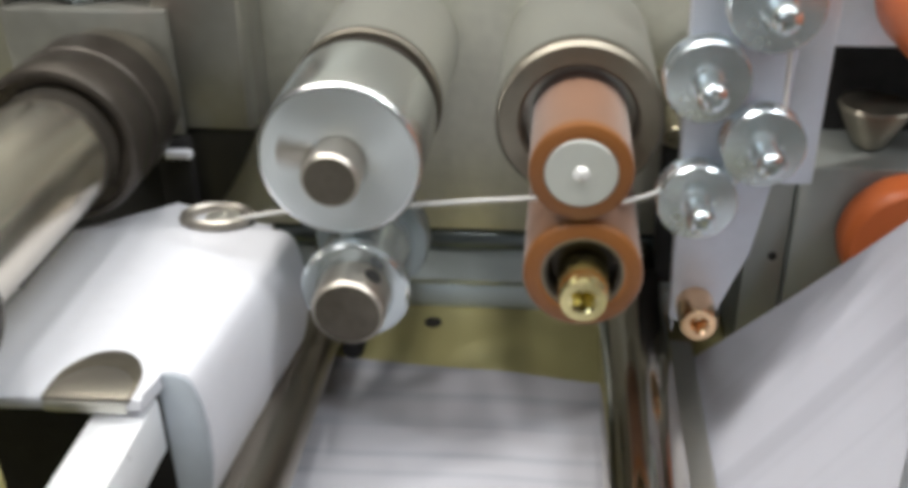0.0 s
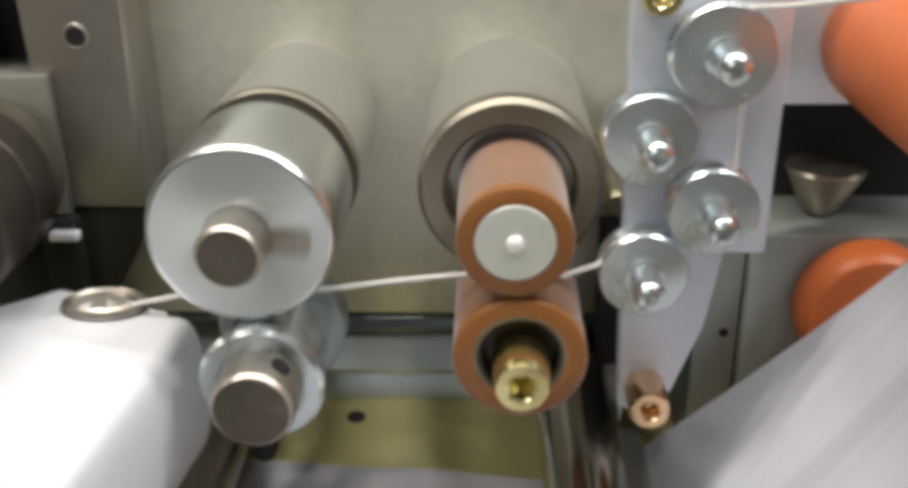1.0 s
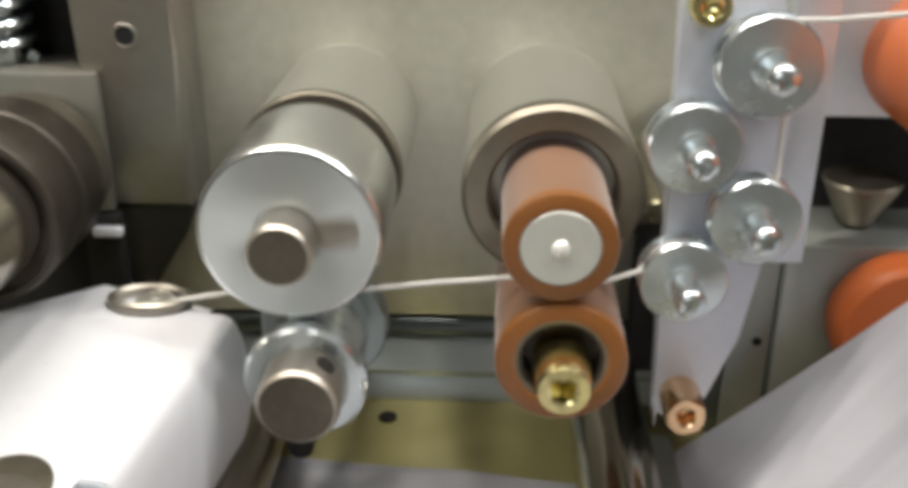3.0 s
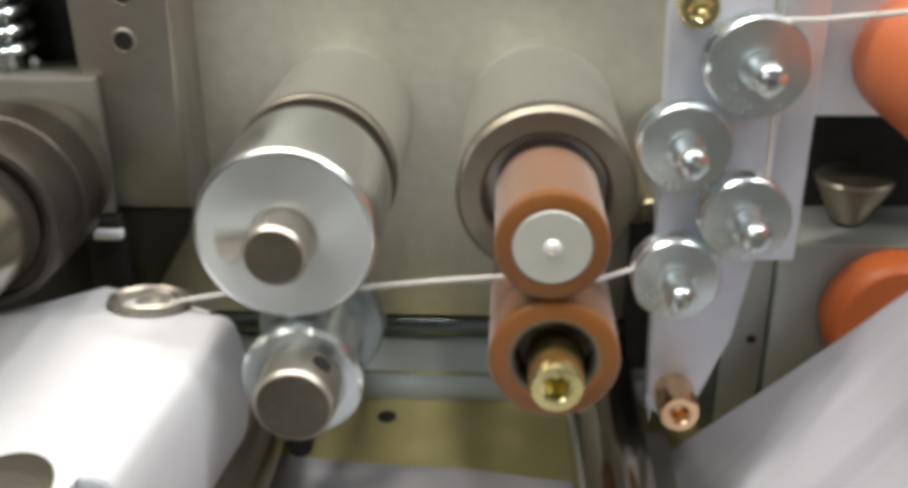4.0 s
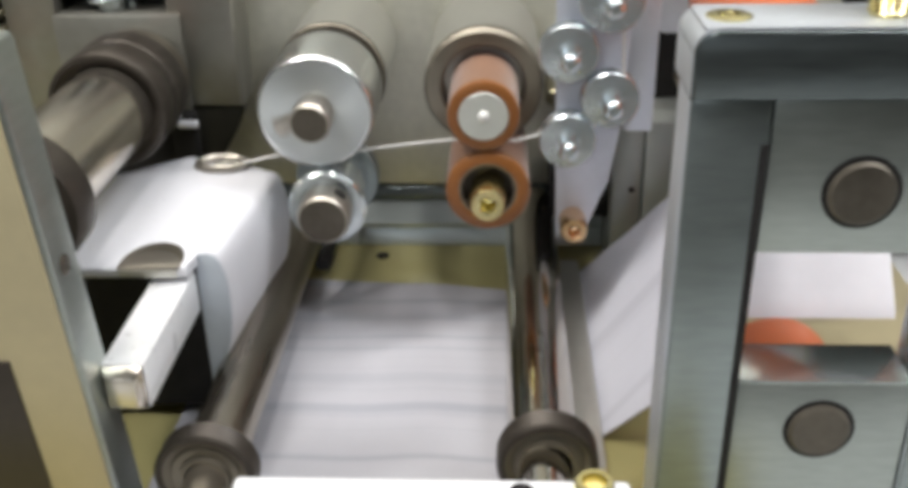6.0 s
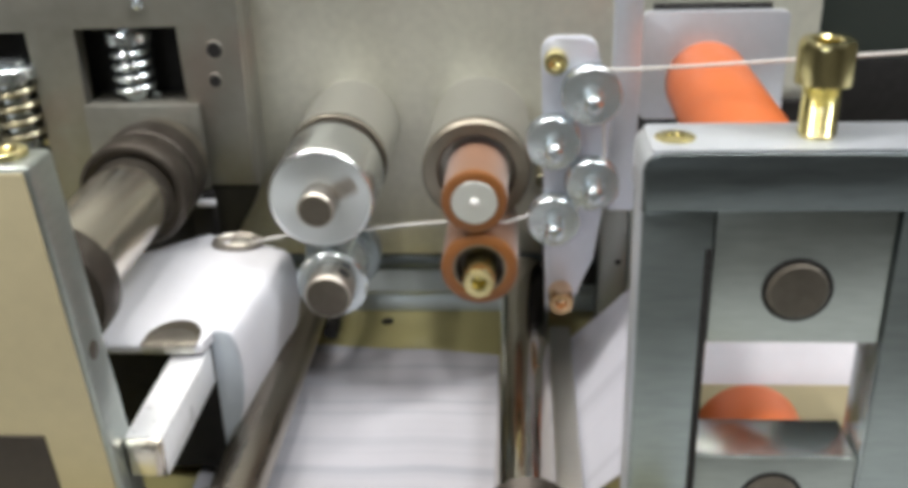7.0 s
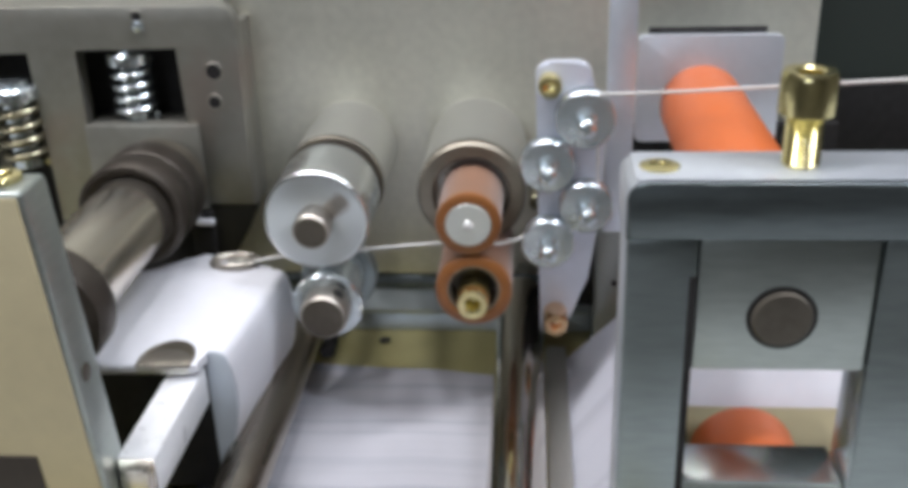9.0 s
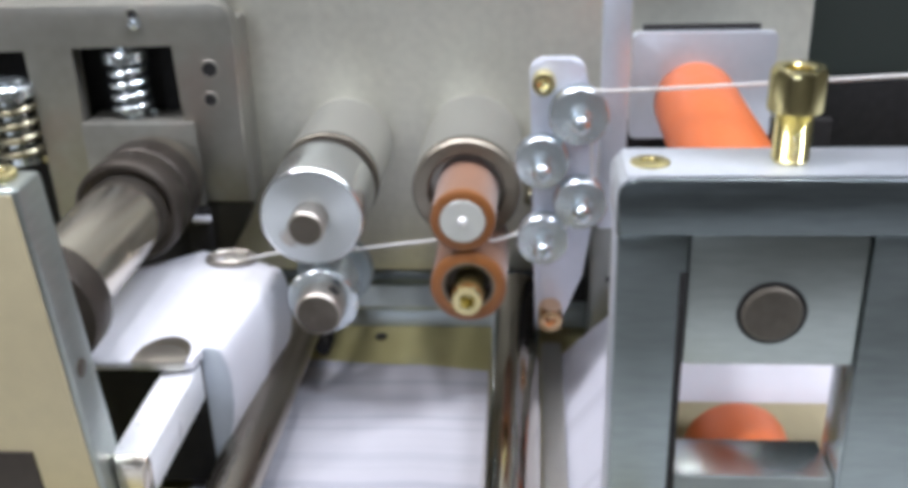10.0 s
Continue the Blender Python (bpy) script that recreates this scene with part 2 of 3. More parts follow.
def rounded(x0, x1, z0, z1, r, n=5):
    return arc(x1 - r, z1 - r, r, 0, 90, n) + arc(x0 + r, z1 - r, r, 90, 180, n) + arc(x0 + r, z0 + r, r, 180, 270, n) + arc(x1 - r, z0 + r, r, 270, 360, n)


def rope(points, r, seg=10, bm=None):
    """A round cord through points."""
    own = bmesh.new()
    pts = [Vector(p) for p in points]
    rings = []
    for i, p in enumerate(pts):
        d = (pts[min(i + 1, len(pts) - 1)] - pts[max(i - 1, 0)]).normalized()
        u = d.cross(Vector((0, 0.3, 1))).normalized()
        w = d.cross(u)
        rings.append([own.verts.new(p + r * (math.cos(2 * math.pi * k / seg) * u + math.sin(2 * math.pi * k / seg) * w)) for k in range(seg)])
    for a, b in zip(rings, rings[1:]):
        for k in range(seg):
            own.faces.new((a[k], a[(k + 1) % seg], b[(k + 1) % seg], b[k]))
    own.faces.new(rings[0])
    own.faces.new(rings[-1])
    return join(bm, own)


def socket_screw(name, at, r, length, material, axis_up=False, label="", category="screw", shank=None, group="", deep=0.5):
    """A hexagon socket cap screw: head with a knurled wall, rounded rim and hexagonal recess; its axis runs along -y, or up."""
    t = thing(name, at, label, category, group)
    own = bmesh.new()
    n = 48
    hexr = r * 0.5
    rings = []

    def ring(rad, d, hexagon=False, knurl=0.0):
        nonlocal own, rings
        out = []
        for i in range(n):
            a = 2 * math.pi * i / n
            rr = rad
            if hexagon:
                k = ((a + math.pi / 6) % (math.pi / 3)) - math.pi / 6
                rr = rad * math.cos(math.pi / 6) / math.cos(k)
            rr += knurl * (1 if i % 2 else -1)
            u, v = rr * math.cos(a), rr * math.sin(a)
            co = (at[0] + u, at[1] + v, at[2] + d) if axis_up else (at[0] + u, at[1] - d, at[2] + v)
            out.append(own.verts.new(co))
        rings.append(out)

    ring(r, 0)
    ring(r, length * 0.12, knurl=r * 0.015)
    ring(r, length * 0.85, knurl=r * 0.015)
    ring(r * 0.97, length * 0.93)
    ring(r * 0.9, length)
    ring(hexr * 1.12, length)
    own.faces.new(rings[0])
    for a, b in zip(rings, rings[1:]):
        for i in range(n):
            own.faces.new((a[i], a[(i + 1) % n], b[(i + 1) % n], b[i]))
    head = part("head", own, material, t)
    own = bmesh.new()
    rings = []
    ring(hexr * 1.12, length)
    ring(hexr, length - r * 0.08, True)
    ring(hexr, length * (1 - deep), True)
    ring(hexr * 0.3, length * (1 - deep) - r * 0.15)
    own.faces.new(rings[-1])
    for a, b in zip(rings, rings[1:]):
        for i in range(n):
            own.faces.new((a[i], a[(i + 1) % n], b[(i + 1) % n], b[i]))
    part("hex_socket", own, material, head, "deep hexagonal socket")
    if shank:
        sr, s0 = shank
        prof = [(0, 0), (sr, 0)]
        k = 0.0
        while k < s0 - 1.0:
            prof += [(sr, -k), (sr * 0.9, -k - 0.4)]
            k += 0.8
        prof += [(sr * 0.9, -s0), (0, -s0)]
        if axis_up:
            bm = lathe([(a, at[2] + b) for a, b in prof], (at[0], at[1]), 24, axis="z")
        else:
            bm = lathe([(a, at[1] - b) for a, b in prof], (at[0], at[2]), 24)
        part("shank", bm, material, t)
    return t


# ---- the room ----
single("floor", box(-3000, 3000, -3000, 3000, -1100, -1000, 0), M_FLOOR, (0, 0, -1000), "grey workshop floor", "floor", kind="structure")
single("ceiling", box(-3000, 3000, -3000, 3000, 1700, 1800, 0), M_CEIL, (0, 0, 1700), "pale workshop ceiling", "ceiling", kind="structure")
single("wall_north", box(-3000, 3000, 2990, 3090, -1000, 1700, 0), M_WALL, (0, 2990, 0), "plain pale workshop wall", "wall", kind="structure")
single("wall_south", box(-3000, 3000, -3090, -2990, -1000, 1700, 0), M_WALL, (0, -2990, 0), "plain pale workshop wall", "wall", kind="structure")
single("wall_west", box(-3090, -2990, -2990, 2990, -1000, 1700, 0), M_WALL, (-2990, 0, 0), "plain pale workshop wall", "wall", kind="structure")
single("wall_east", box(2990, 3090, -2990, 2990, -1000, 1700, 0), M_WALL, (2990, 0, 0), "plain pale workshop wall", "wall", kind="structure")
# Added out of view; pale top and front edge set for steel reflections.
bench = thing("workbench", (0, 0, -1000), "unseen pale grey workbench under the machine, reflected in its steel", "bench")
part("bench_top", box(-700, 700, -258, 420, -130, -95, 3), M_BENCH, bench)
for sx in (-640, 640):
    for sy in (-215, 360):
        part("leg", box(sx - 30, sx + 30, sy - 30, sy + 30, -1000, -130, 2), M_BENCH, bench)

# ---- machine bed, back plate and rail ----
PLATE_Y = 66.0
bed = thing("machine_bed", (0, 0, -95), "olive painted steel bed plate of the machine", "machine bed")
part("bed_plate", prism([(-175, -130), (98, -130), (98, 118), (-36, 118), (-36, 20), (-175, 20)], -95, -70, 1.0, axis="z"), M_OLIVE, bed)
bm = box(-180, 151, PLATE_Y, PLATE_Y + 12, -49, 190, 0.8)
back = thing("back_plate", (0, PLATE_Y, -49), "upright satin grey steel back plate", "machine plate")
part("plate", bm, M_PLATE, back)
part("plate_skirt", box(-180, -34.4, PLATE_Y + 0.2, PLATE_Y + 11, -69.9, -49.02, 0.3), M_PLATE, back)
panel = thing("dark_panel", (0, 96, -70), "dark green panel behind the back plate", "panel")
part("panel", box(-180, 330, 96, 104, -70, 190, 0.5), M_DARKGREEN, panel)
# Raised black slab painting the shade of an open recess.
part("recess", box(158, 330, 93.6, 95.8, -12, 12.6, 0.4), M_BLACK, panel, "black slab standing in for a shaded recess")
rail = thing("cross_rail", (20, 52, -70), "blue-grey steel cross rail under the rollers", "rail")
part("upper_step", prism([(67.2, -54.8), (92, -54.8), (92, -63.4), (62.6, -63.4), (62.4, -62.0)], -34, 82, 0.3, axis="x"), M_RAIL, rail)
part("lower_step", prism([(65, -63.5), (92, -63.5), (92, -69.9), (62, -69.9), (62, -68.5)], -34, 82, 0.3, axis="x"), M_RAIL, rail)
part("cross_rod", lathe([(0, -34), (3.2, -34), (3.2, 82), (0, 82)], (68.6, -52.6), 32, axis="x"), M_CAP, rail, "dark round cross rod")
single("side_tray", box(98.4, 190, -66, 118, -95, -88, 1.0), M_BEIGE, (144, 0, -95), "beige steel tray beside the bed", "tray")
hole = lathe([(0, -69.6), (2.2, -69.6), (2.2, -69.9), (0, -69.9)], (8.7, 54), 20, axis="z")
part("bed_hole", hole, M_BLACK, bed, "small dark drilled hole")

# printed paper lying on the bed
bm = bmesh.new()
nx, ny = 16, 24
grid = [[bm.verts.new((-34 + 87 * i / nx, 38 - 8.7 * i / nx - 140 * j / ny, -68.6 + 0.25 * math.sin(i * 0.9) * math.sin(j * 0.35) + max(0, 0.9 - 0.3 * abs(i - 11.5)))) for j in range(ny + 1)] for i in range(nx + 1)]
for i in range(nx):
    for j in range(ny):
        bm.faces.new((grid[i][j], grid[i + 1][j], grid[i + 1][j + 1], grid[i][j + 1]))
low = bmesh.ops.extrude_face_region(bm, geom=bm.faces[:])
for v in low["geom"]:
    if isinstance(v, bmesh.types.BMVert):
        v.co.z -= 0.8
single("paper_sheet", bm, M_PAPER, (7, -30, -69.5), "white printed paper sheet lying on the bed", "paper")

# ---- chrome guide rods with dark collars ----


def guide_rod(x, z, rad, xc, yc, metal, label):
    t = thing("guide_rod", (x, -60, z), label, "guide rod", "pair of guide rods")
    part("rod", lathe([(0, 62), (rad, 62), (rad, yc + 4), (rad - 2.5, yc + 4), (rad - 2.5, -89.8), (0, -89.8)], (x, z), 48), metal, t)
    k = 11.2
    prof = [(rad - 2.4, yc + 7), (k - 1.3, yc + 7), (k - 0.2, yc + 6)]
    for n in range(5):
        prof += [(k, yc + 5.6 - n), (k - 0.25, yc + 5.1 - n)]
    prof += [(k, yc + 0.6), (k - 0.6, yc), (k - 1.6, yc), (k - 1.8, yc + 0.5)]
    part("collar", lathe(prof, (xc, z), 64), M_COLLAR, t, "dark knurled collar")
    part("collar_face", lathe([(k - 1.8, yc + 0.5), (k - 3.4, yc + 1.2), (k - 3.8, yc + 0.8), (rad - 1.2, yc + 0.8), (rad - 1.4, yc - 0.6), (rad - 2.4, yc - 0.6), (rad - 2.4, yc + 4)], (xc, z), 56), M_RING, t, "worn tan collar face")
    return t


guide_rod(57.4, -56, 8.0, 58.2, -70, M_CHROME, "thick polished chrome guide rod with a dark collar")
guide_rod(-16.0, -56.5, 6.9, -16.3, -75, M_ROD, "slim brown steel guide rod with a dark collar")

single("side_guide", box(66.0, 73.0, -57, 46, -69.9, -66.4, 1.0), M_BOSS, (70, 0, -70), "pale steel guide strip beside the chrome rod", "guide")

# ---- silver drive roller and its boss ----
OMEGA = 894.6
silver_boss = thing("roller_boss", (0, PLATE_Y, 0), "matt steel boss carrying the silver roller", "boss")
part("sleeve", lathe([(15.4, 66), (15.5, 31.0), (13.9, 31.0), (13.9, 66)], (0, 0), 72), M_BOSS, silver_boss)
part("front_lip", lathe([(15.5, 30.96), (15.5, 29.2), (15.1, 28.8), (13.9, 28.8), (13.9, 30.96)], (0, 0), 72), M_LIP, silver_boss, "dark brown front lip")
drive = thing("silver_roller", (0, 0, 0), "turned aluminium drive roller with a brown shaft end", "roller")
part("body", lathe([(0, 23.2), (14.6, 23.2), (15.2, 22.6), (15.2, 1.1), (15.0, 0.5), (14.6, 0.1), (14.2, 0.05), (14.0, 0.5), (0, 0.5)], (0, 0), 96), M_ALU, drive)
part("face", lathe([(14.18, 0.06), (13.9, 0.0), (5.6, 0.0), (5.4, 0.4), (0, 0.4)], (0, 0), 96), M_FACE, drive, "smooth pale end face")
# Groove bottom given a dark colour in place of its shade.
part("groove_ring", lathe([(0, 23.3), (14.0, 23.3), (14.0, 28.6), (0, 28.6)], (0, 0), 64), M_COLLAR, drive, "groove behind the roller darkened for shade")
stub = part("shaft_end", lathe([(0, 0.5), (4.9, 0.5), (4.9, -2.0), (5.2, -2.4), (5.2, -7.4), (4.7, -8.0), (0, -8.0)], (0, 0), 48), M_STUB, drive, "tan nickel shaft end")
part("end_face", lathe([(0, -7.9), (4.6, -7.9), (4.5, -8.15), (0, -8.15)], (0, 0), 40), M_PIN, stub, "brown end face")
part("keyway", prism(rounded(-2.4, 2.4, 4.6, 11.4, 1.2), -0.15, 0.3, 0.1), M_STUB, drive, "tan keyway strip beside the shaft")
# Raised band added to give the roller its turning bright streak.
part("streak_band", prism(arc(0, 0, 15.26, 44, 66) + arc(0, 0, 14.7, 66, 44), 1.6, 22.4, 0), M_BEAR, drive, "band added for a bright streak along the roller")

# ---- lower idler roller ----
IX, IZ = 1.8, -25.6
idler = thing("idler_roller", (IX, 0, IZ), "zinc-plated idler roller pressed under the silver roller", "roller")
part("flange", lathe([(0, 0.4), (9.8, 0.4), (10.4, -0.2), (10.4, -2.2), (9.7, -2.9), (7.4, -3.0), (7.2, -2.7), (0, -2.7)], (IX, IZ), 80), M_ZINC, idler)
part("body", lathe([(0, 0.4), (8.8, 0.4), (8.8, 26), (0, 26)], (IX, IZ), 64), M_BEAR, idler)
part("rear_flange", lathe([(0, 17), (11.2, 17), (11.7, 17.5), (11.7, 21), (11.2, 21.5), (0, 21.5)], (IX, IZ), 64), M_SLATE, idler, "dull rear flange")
axle = thing("idler_axle", (IX, 0, IZ), "tan steel axle end with a drilled side hole", "axle")
stub = part("stub", lathe([(0, -2.7), (6.9, -2.7), (6.9, -9.2), (6.7, -9.9), (6.2, -10.4), (0, -10.4)], (IX, IZ), 64), M_STUB, axle)
part("end_face", lathe([(0, -10.3), (6.1, -10.3), (6.0, -10.55), (3.0, -10.62), (0, -10.62)], (IX, IZ), 48), M_PIN, stub, "brown end face")
part("root", lathe([(0, 40), (4.0, 40), (4.0, 60), (0, 60)], (IX, IZ), 32), M_PIN, axle)
bm = lathe([(0, -0.3), (1.7, -0.3), (1.7, 0.25), (0, 0.25)], (0, 0), 20, axis="z")
bmesh.ops.rotate(bm, verts=bm.verts, matrix=Euler((0, radians(38), 0)).to_matrix())
bmesh.ops.translate(bm, verts=bm.verts, vec=(IX + 6.9 * math.sin(radians(38)), -5.6, IZ + 6.9 * math.cos(radians(38))))
part("side_hole", bm, M_BLACK, axle, "dark drilled side hole")

# ---- orange pinch rollers ----
orange_boss = thing("roller_boss", (42.8, PLATE_Y, -0.4), "matt steel boss with an open bore behind the orange roller", "boss")
part("sleeve", lathe([(16.3, 66), (16.3, 25.0), (11.2, 25.0), (11.2, 26.5), (0, 26.5), (0, 66)], (43.0, -0.2), 72), M_BOSS, orange_boss)
# Rim takes the darker steel in place of shade on the boss face.
part("rim", lathe([(16.3, 24.95), (16.3, 21.9), (15.5, 21.0), (11.9, 21.0), (11.2, 21.8), (11.2, 24.95)], (43.0, -0.2), 72), M_RING, orange_boss, "brown rim darkened for shade")
upper = thing("orange_roller", (43.3, 0, -0.7), "orange silicone pinch roller with a pale hub", "roller", "orange pinch rollers")
part("tyre", lathe([(6.5, 34), (9.3, 34), (9.3, 1.6), (6.5, 1.6)], (43.3, -0.7), 72), M_DUSTY, upper, "orange tyre paled for dust and sheen")
part("tyre_edge", lathe([(9.3, 1.58), (9.3, -0.2), (9.15, -0.55), (8.8, -0.75), (6.6, -0.8), (6.5, 0.4)], (43.3, -0.7), 72), M_ORANGE, upper, "deeper orange tyre edge")
hub = part("hub", lathe([(0, 34), (6.5, 34), (6.5, -0.6), (6.2, -0.9), (2.2, -0.92), (0, -0.92)], (43.3, -0.7), 64), M_HUB, upper, "pale hub")
# Small dome added where the hub shows a bright highlight.
part("hub_highlight", lathe([(1.5, -0.93), (1.25, -1.25), (0.9, -1.5), (0.45, -1.66), (0, -1.7)], (43.3, -0.7), 40), M_BRIGHT, hub, "white dome standing in for the hub highlight")
lower = thing("orange_roller", (44.4, 0, -21.8), "orange silicone pinch roller with a deep dark bore", "roller", "orange pinch rollers")
part("tyre", lathe([(8.0, 34), (11.1, 34), (11.1, 2.0), (8.0, 2.0)], (44.4, -21.8), 72), M_DUSTY, lower, "orange tyre paled for dust and sheen")
part("tyre_edge", lathe([(11.1, 1.98), (11.1, 0.4), (10.9, 0.0), (10.5, -0.25), (8.1, -0.3), (7.6, 0.4), (7.6, 7)], (44.4, -21.8), 72), M_ORANGE, lower, "worn orange tyre edge")
part("bore_ring", lathe([(8.0, 34), (7.55, 0.8), (6.6, 0.9), (6.3, 5.0), (0, 5.0), (0, 34)], (44.4, -21.8), 56), M_COLLAR, lower, "dark steel bore ring")
part("bore_lip", lathe([(8.05, 0.6), (8.0, 0.25), (7.2, 0.3), (7.0, 0.6), (6.9, 1.2)], (44.4, -21.8), 56), M_RING, lower, "worn grey lip round the bore")
socket_screw("cap_screw", (44.5, 5.0, -22.2), 4.6, 13.5, M_BRASS, label="brass hexagon socket screw holding the lower orange roller", shank=None)

single("plate_pin", lathe([(0, 28), (2.0, 28), (2.5, 28.6), (2.5, 40), (1.6, 40), (1.6, 66), (0, 66)], (62.8, -6.0), 24), M_OLIVEZINC, (62.8, 66, -6.0), "small olive-tinted pin on the back plate", "pin")
single("rubber_stop", lathe([(0, 18), (2.0, 18), (2.5, 18.8), (2.5, 25), (2.0, 26), (2.0, 63), (0, 63)], (-4.6, -54.0), 28), M_BLACK, (-5.0, 63, -54.5), "black rubber stop beside the guide rod", "stop")

# ---- lever with tension bearings ----
lever = thing("tension_lever", (70, 18, 0), "pale zinc tension lever with rounded ends", "lever")
left = [(62.0, 36.0), (62.6, 10.0), (63.2, -20.0), (63.8, -42.0)]
foot = arc(68.3, -41.0, 4.5, 180, 330, 8)
right = [(73.4, -38.5), (78.4, -27.5), (79.6, -14.5), (81.5, -8.0), (82.0, 20.0), (79.5, 30.0), (78.0, 36.0)]
top = arc(74.0, 36.0, 4.0, 0, 90, 5) + arc(66.0, 36.0, 4.0, 90, 180, 5)
part("plate", prism(left + foot + right + top, 19.5, 24.0, 0.5), M_LEVER, lever)
part("spacer", lathe([(0, 24), (6, 24), (6, 62), (0, 62)], (69, -4), 32), M_BOSS, lever)


def bearing(x, z, r):
    t = thing("bearing", (x, 14, z), "shiny grooved bearing wheel on a zinc cap screw", "bearing", "bearings on the tension lever")
    prof = [(2.4, 19.4), (r * 0.9, 19.4), (r, 18.9), (r, 18.0), (r * 0.86, 17.3), (r * 0.84, 16.2), (r * 0.86, 15.2), (r, 14.6), (r, 13.9), (r * 0.96, 13.5), (r * 0.6, 13.3), (3.3, 13.2), (3.2, 12.6), (2.4, 12.4), (2.4, 19.4)]
    part("wheel", lathe(prof, (x, z), 56), M_BEAR, t)
    part("screw_head", lathe([(0, 13.6), (2.7, 13.6), (2.7, 6.2), (2.5, 5.5), (1.9, 4.9), (1.1, 4.7), (1.0, 5.2), (0, 5.3)], (x, z), 32), M_ZINC, t)
    return t


for bx, bz, br in ((76.0, 25.0, 8.4), (65.5, 11.1, 7.8), (76.9, -1.6, 7.7), (65.9, -13.2, 7.7)):
    bearing(bx, bz, br)
socket_screw("lever_screw", (68.4, 19.5, -39.2), 3.8, 8.5, M_COPPER, label="copper-coloured socket screw at the foot of the lever")
socket_screw("lever_screw", (66.0, 19.5, 34.2), 3.3, 5.0, M_BRASS, label="brass socket screw at the head of the lever")

# ---- the string ----
NIP = (43.0, 9.0, -10.3)
string = thing("string", NIP, "taut white string fed through the rollers and bearings", "string")
tail = [(-26, 16.5, -20.9), (-18, 14.5, -18.4), (-11, 13, -16.4), (-5, 11, -15.6), (0, 10, -15.3), (4, 10, -15.0)]
part("tail", rope(tail, 0.46), M_STRING, string)
span = part("span", rope([(0, 10, -15.1), (10, 10, -14.0), (24, 9.5, -12.0), (36, 9.2, -10.7), NIP], 0.46), M_STRING, string)
pts = [NIP, (52, 10, -11.4), (58.0, 14, -11.2)]
pts += [(p[0], 16.6, p[1]) for p in arc(65.9, -13.2, 6.7, 160, 20, 6)]
pts += [(p[0], 16.6, p[1]) for p in arc(76.9, -1.6, 6.7, -110, 60, 6)]
pts += [(p[0], 16.6, p[1]) for p in arc(76.0, 25.0, 7.2, -60, 80, 8)]
pts += [(84, 11, 33.4), (98, -3, 38.0), (118, -20, 44.0), (150, -34, 49.8), (215, -40, 55.0)]
part("lead", rope(pts, 0.46), M_STRING, string)

# ---- white guide block with screws ----
guide = thing("guide_block", (-36, -10, -70), "white plastic guide block with a rounded edge", "guide block")
cover = [(-60, -42.2), (-59, -42.6), (-25.0, -41.6), (-24.6, -41), (-24.2, -33.6), (-24.0, -33.4), (-18.6, 14.6), (-18.8, 17), (-42, 26), (-59.7, 12.3)]
part("cover", prism(cover, -25.0, -22.5, 0.5, axis="z"), M_WHITE, guide)
section = [(-27, -22.44), (-21.6, -22.5), (-20.0, -23.1), (-18.9, -24.6), (-18.0, -28.5), (-17.5, -33.5), (-17.6, -40), (-18.5, -46), (-20.3, -52), (-23.6, -60), (-26.6, -65.5), (-28.6, -66), (-27.6, -45)]
bm = prism(section, -34.0, 15.0, 0.06)
for v in bm.verts:
    v.co.x += (v.co.y + 34) * 0.105
part("rounded_edge", bm, M_WHITE, guide)
# Inset skin that colours the block's end as its shaded side.
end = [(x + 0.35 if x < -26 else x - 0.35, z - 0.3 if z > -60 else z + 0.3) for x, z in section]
part("end_face", prism(end, -34.6, -34.05, 0.1), M_END, guide, "end face in a blue-grey shade colour")
# Black block put in where there is only shade under the cover.
part("core", box(-57, -30.2, -30, 8, -70, -25.3, 0.5), M_BLACK, guide, "black block standing in for shade under the cover")
oval = [(-33.8 + 7.3 * math.cos(radians(a)), -38.6 + 9.8 * math.sin(radians(a))) for a in range(180, -1, -12)]
# Flat dark oval: the notch's back wall shade as colour.
part("notch_shade", prism([(-41.1, -42.0)] + oval + [(-26.5, -41.6)], -22.9, -22.35, 0.1, axis="z"), M_RING, guide, "dark oval for the shaded wall of the notch")
oval = [(-33.8 + 6.8 * math.cos(radians(a)), -40.2 + 6.6 * math.sin(radians(a))) for a in range(180, -1, -12)]
part("notch", prism([(-40.6, -42.3)] + oval + [(-27.0, -41.9)], -22.9, -22.25, 0.1, axis="z"), M_STUB, guide, "tan metal insert in the front notch")
part("notch_front", box(-40.4, -26.8, -43.0, -42.55, -24.4, -22.5, 0.2), M_BOSS, guide, "tan metal insert")
# Thin black sheet, also painted shade, below the cover's front edge.
part("front_shade", box(-57, -24.9, -34.9, -34.65, -66, -25.3, 0), M_BLACK, guide, "black plate filling in shade beneath the cover")
bolt = thing("washer_screw", (-31.6, 18.4, -22.5), "nickel screw inside a polished oval washer on the guide block", "screw")
bm = lathe([(4.6, -22.4), (6.0, -22.4), (6.5, -21.6), (6.1, -20.6), (5.3, -20.2), (4.6, -20.8), (4.6, -22.4)], (0, 0), 48, axis="z")
bmesh.ops.scale(bm, verts=bm.verts, vec=(1.25, 0.8, 1))
bmesh.ops.translate(bm, verts=bm.verts, vec=(-30.6, 18.0, 0))
part("washer", bm, M_STUB, bolt, "polished oval rim")
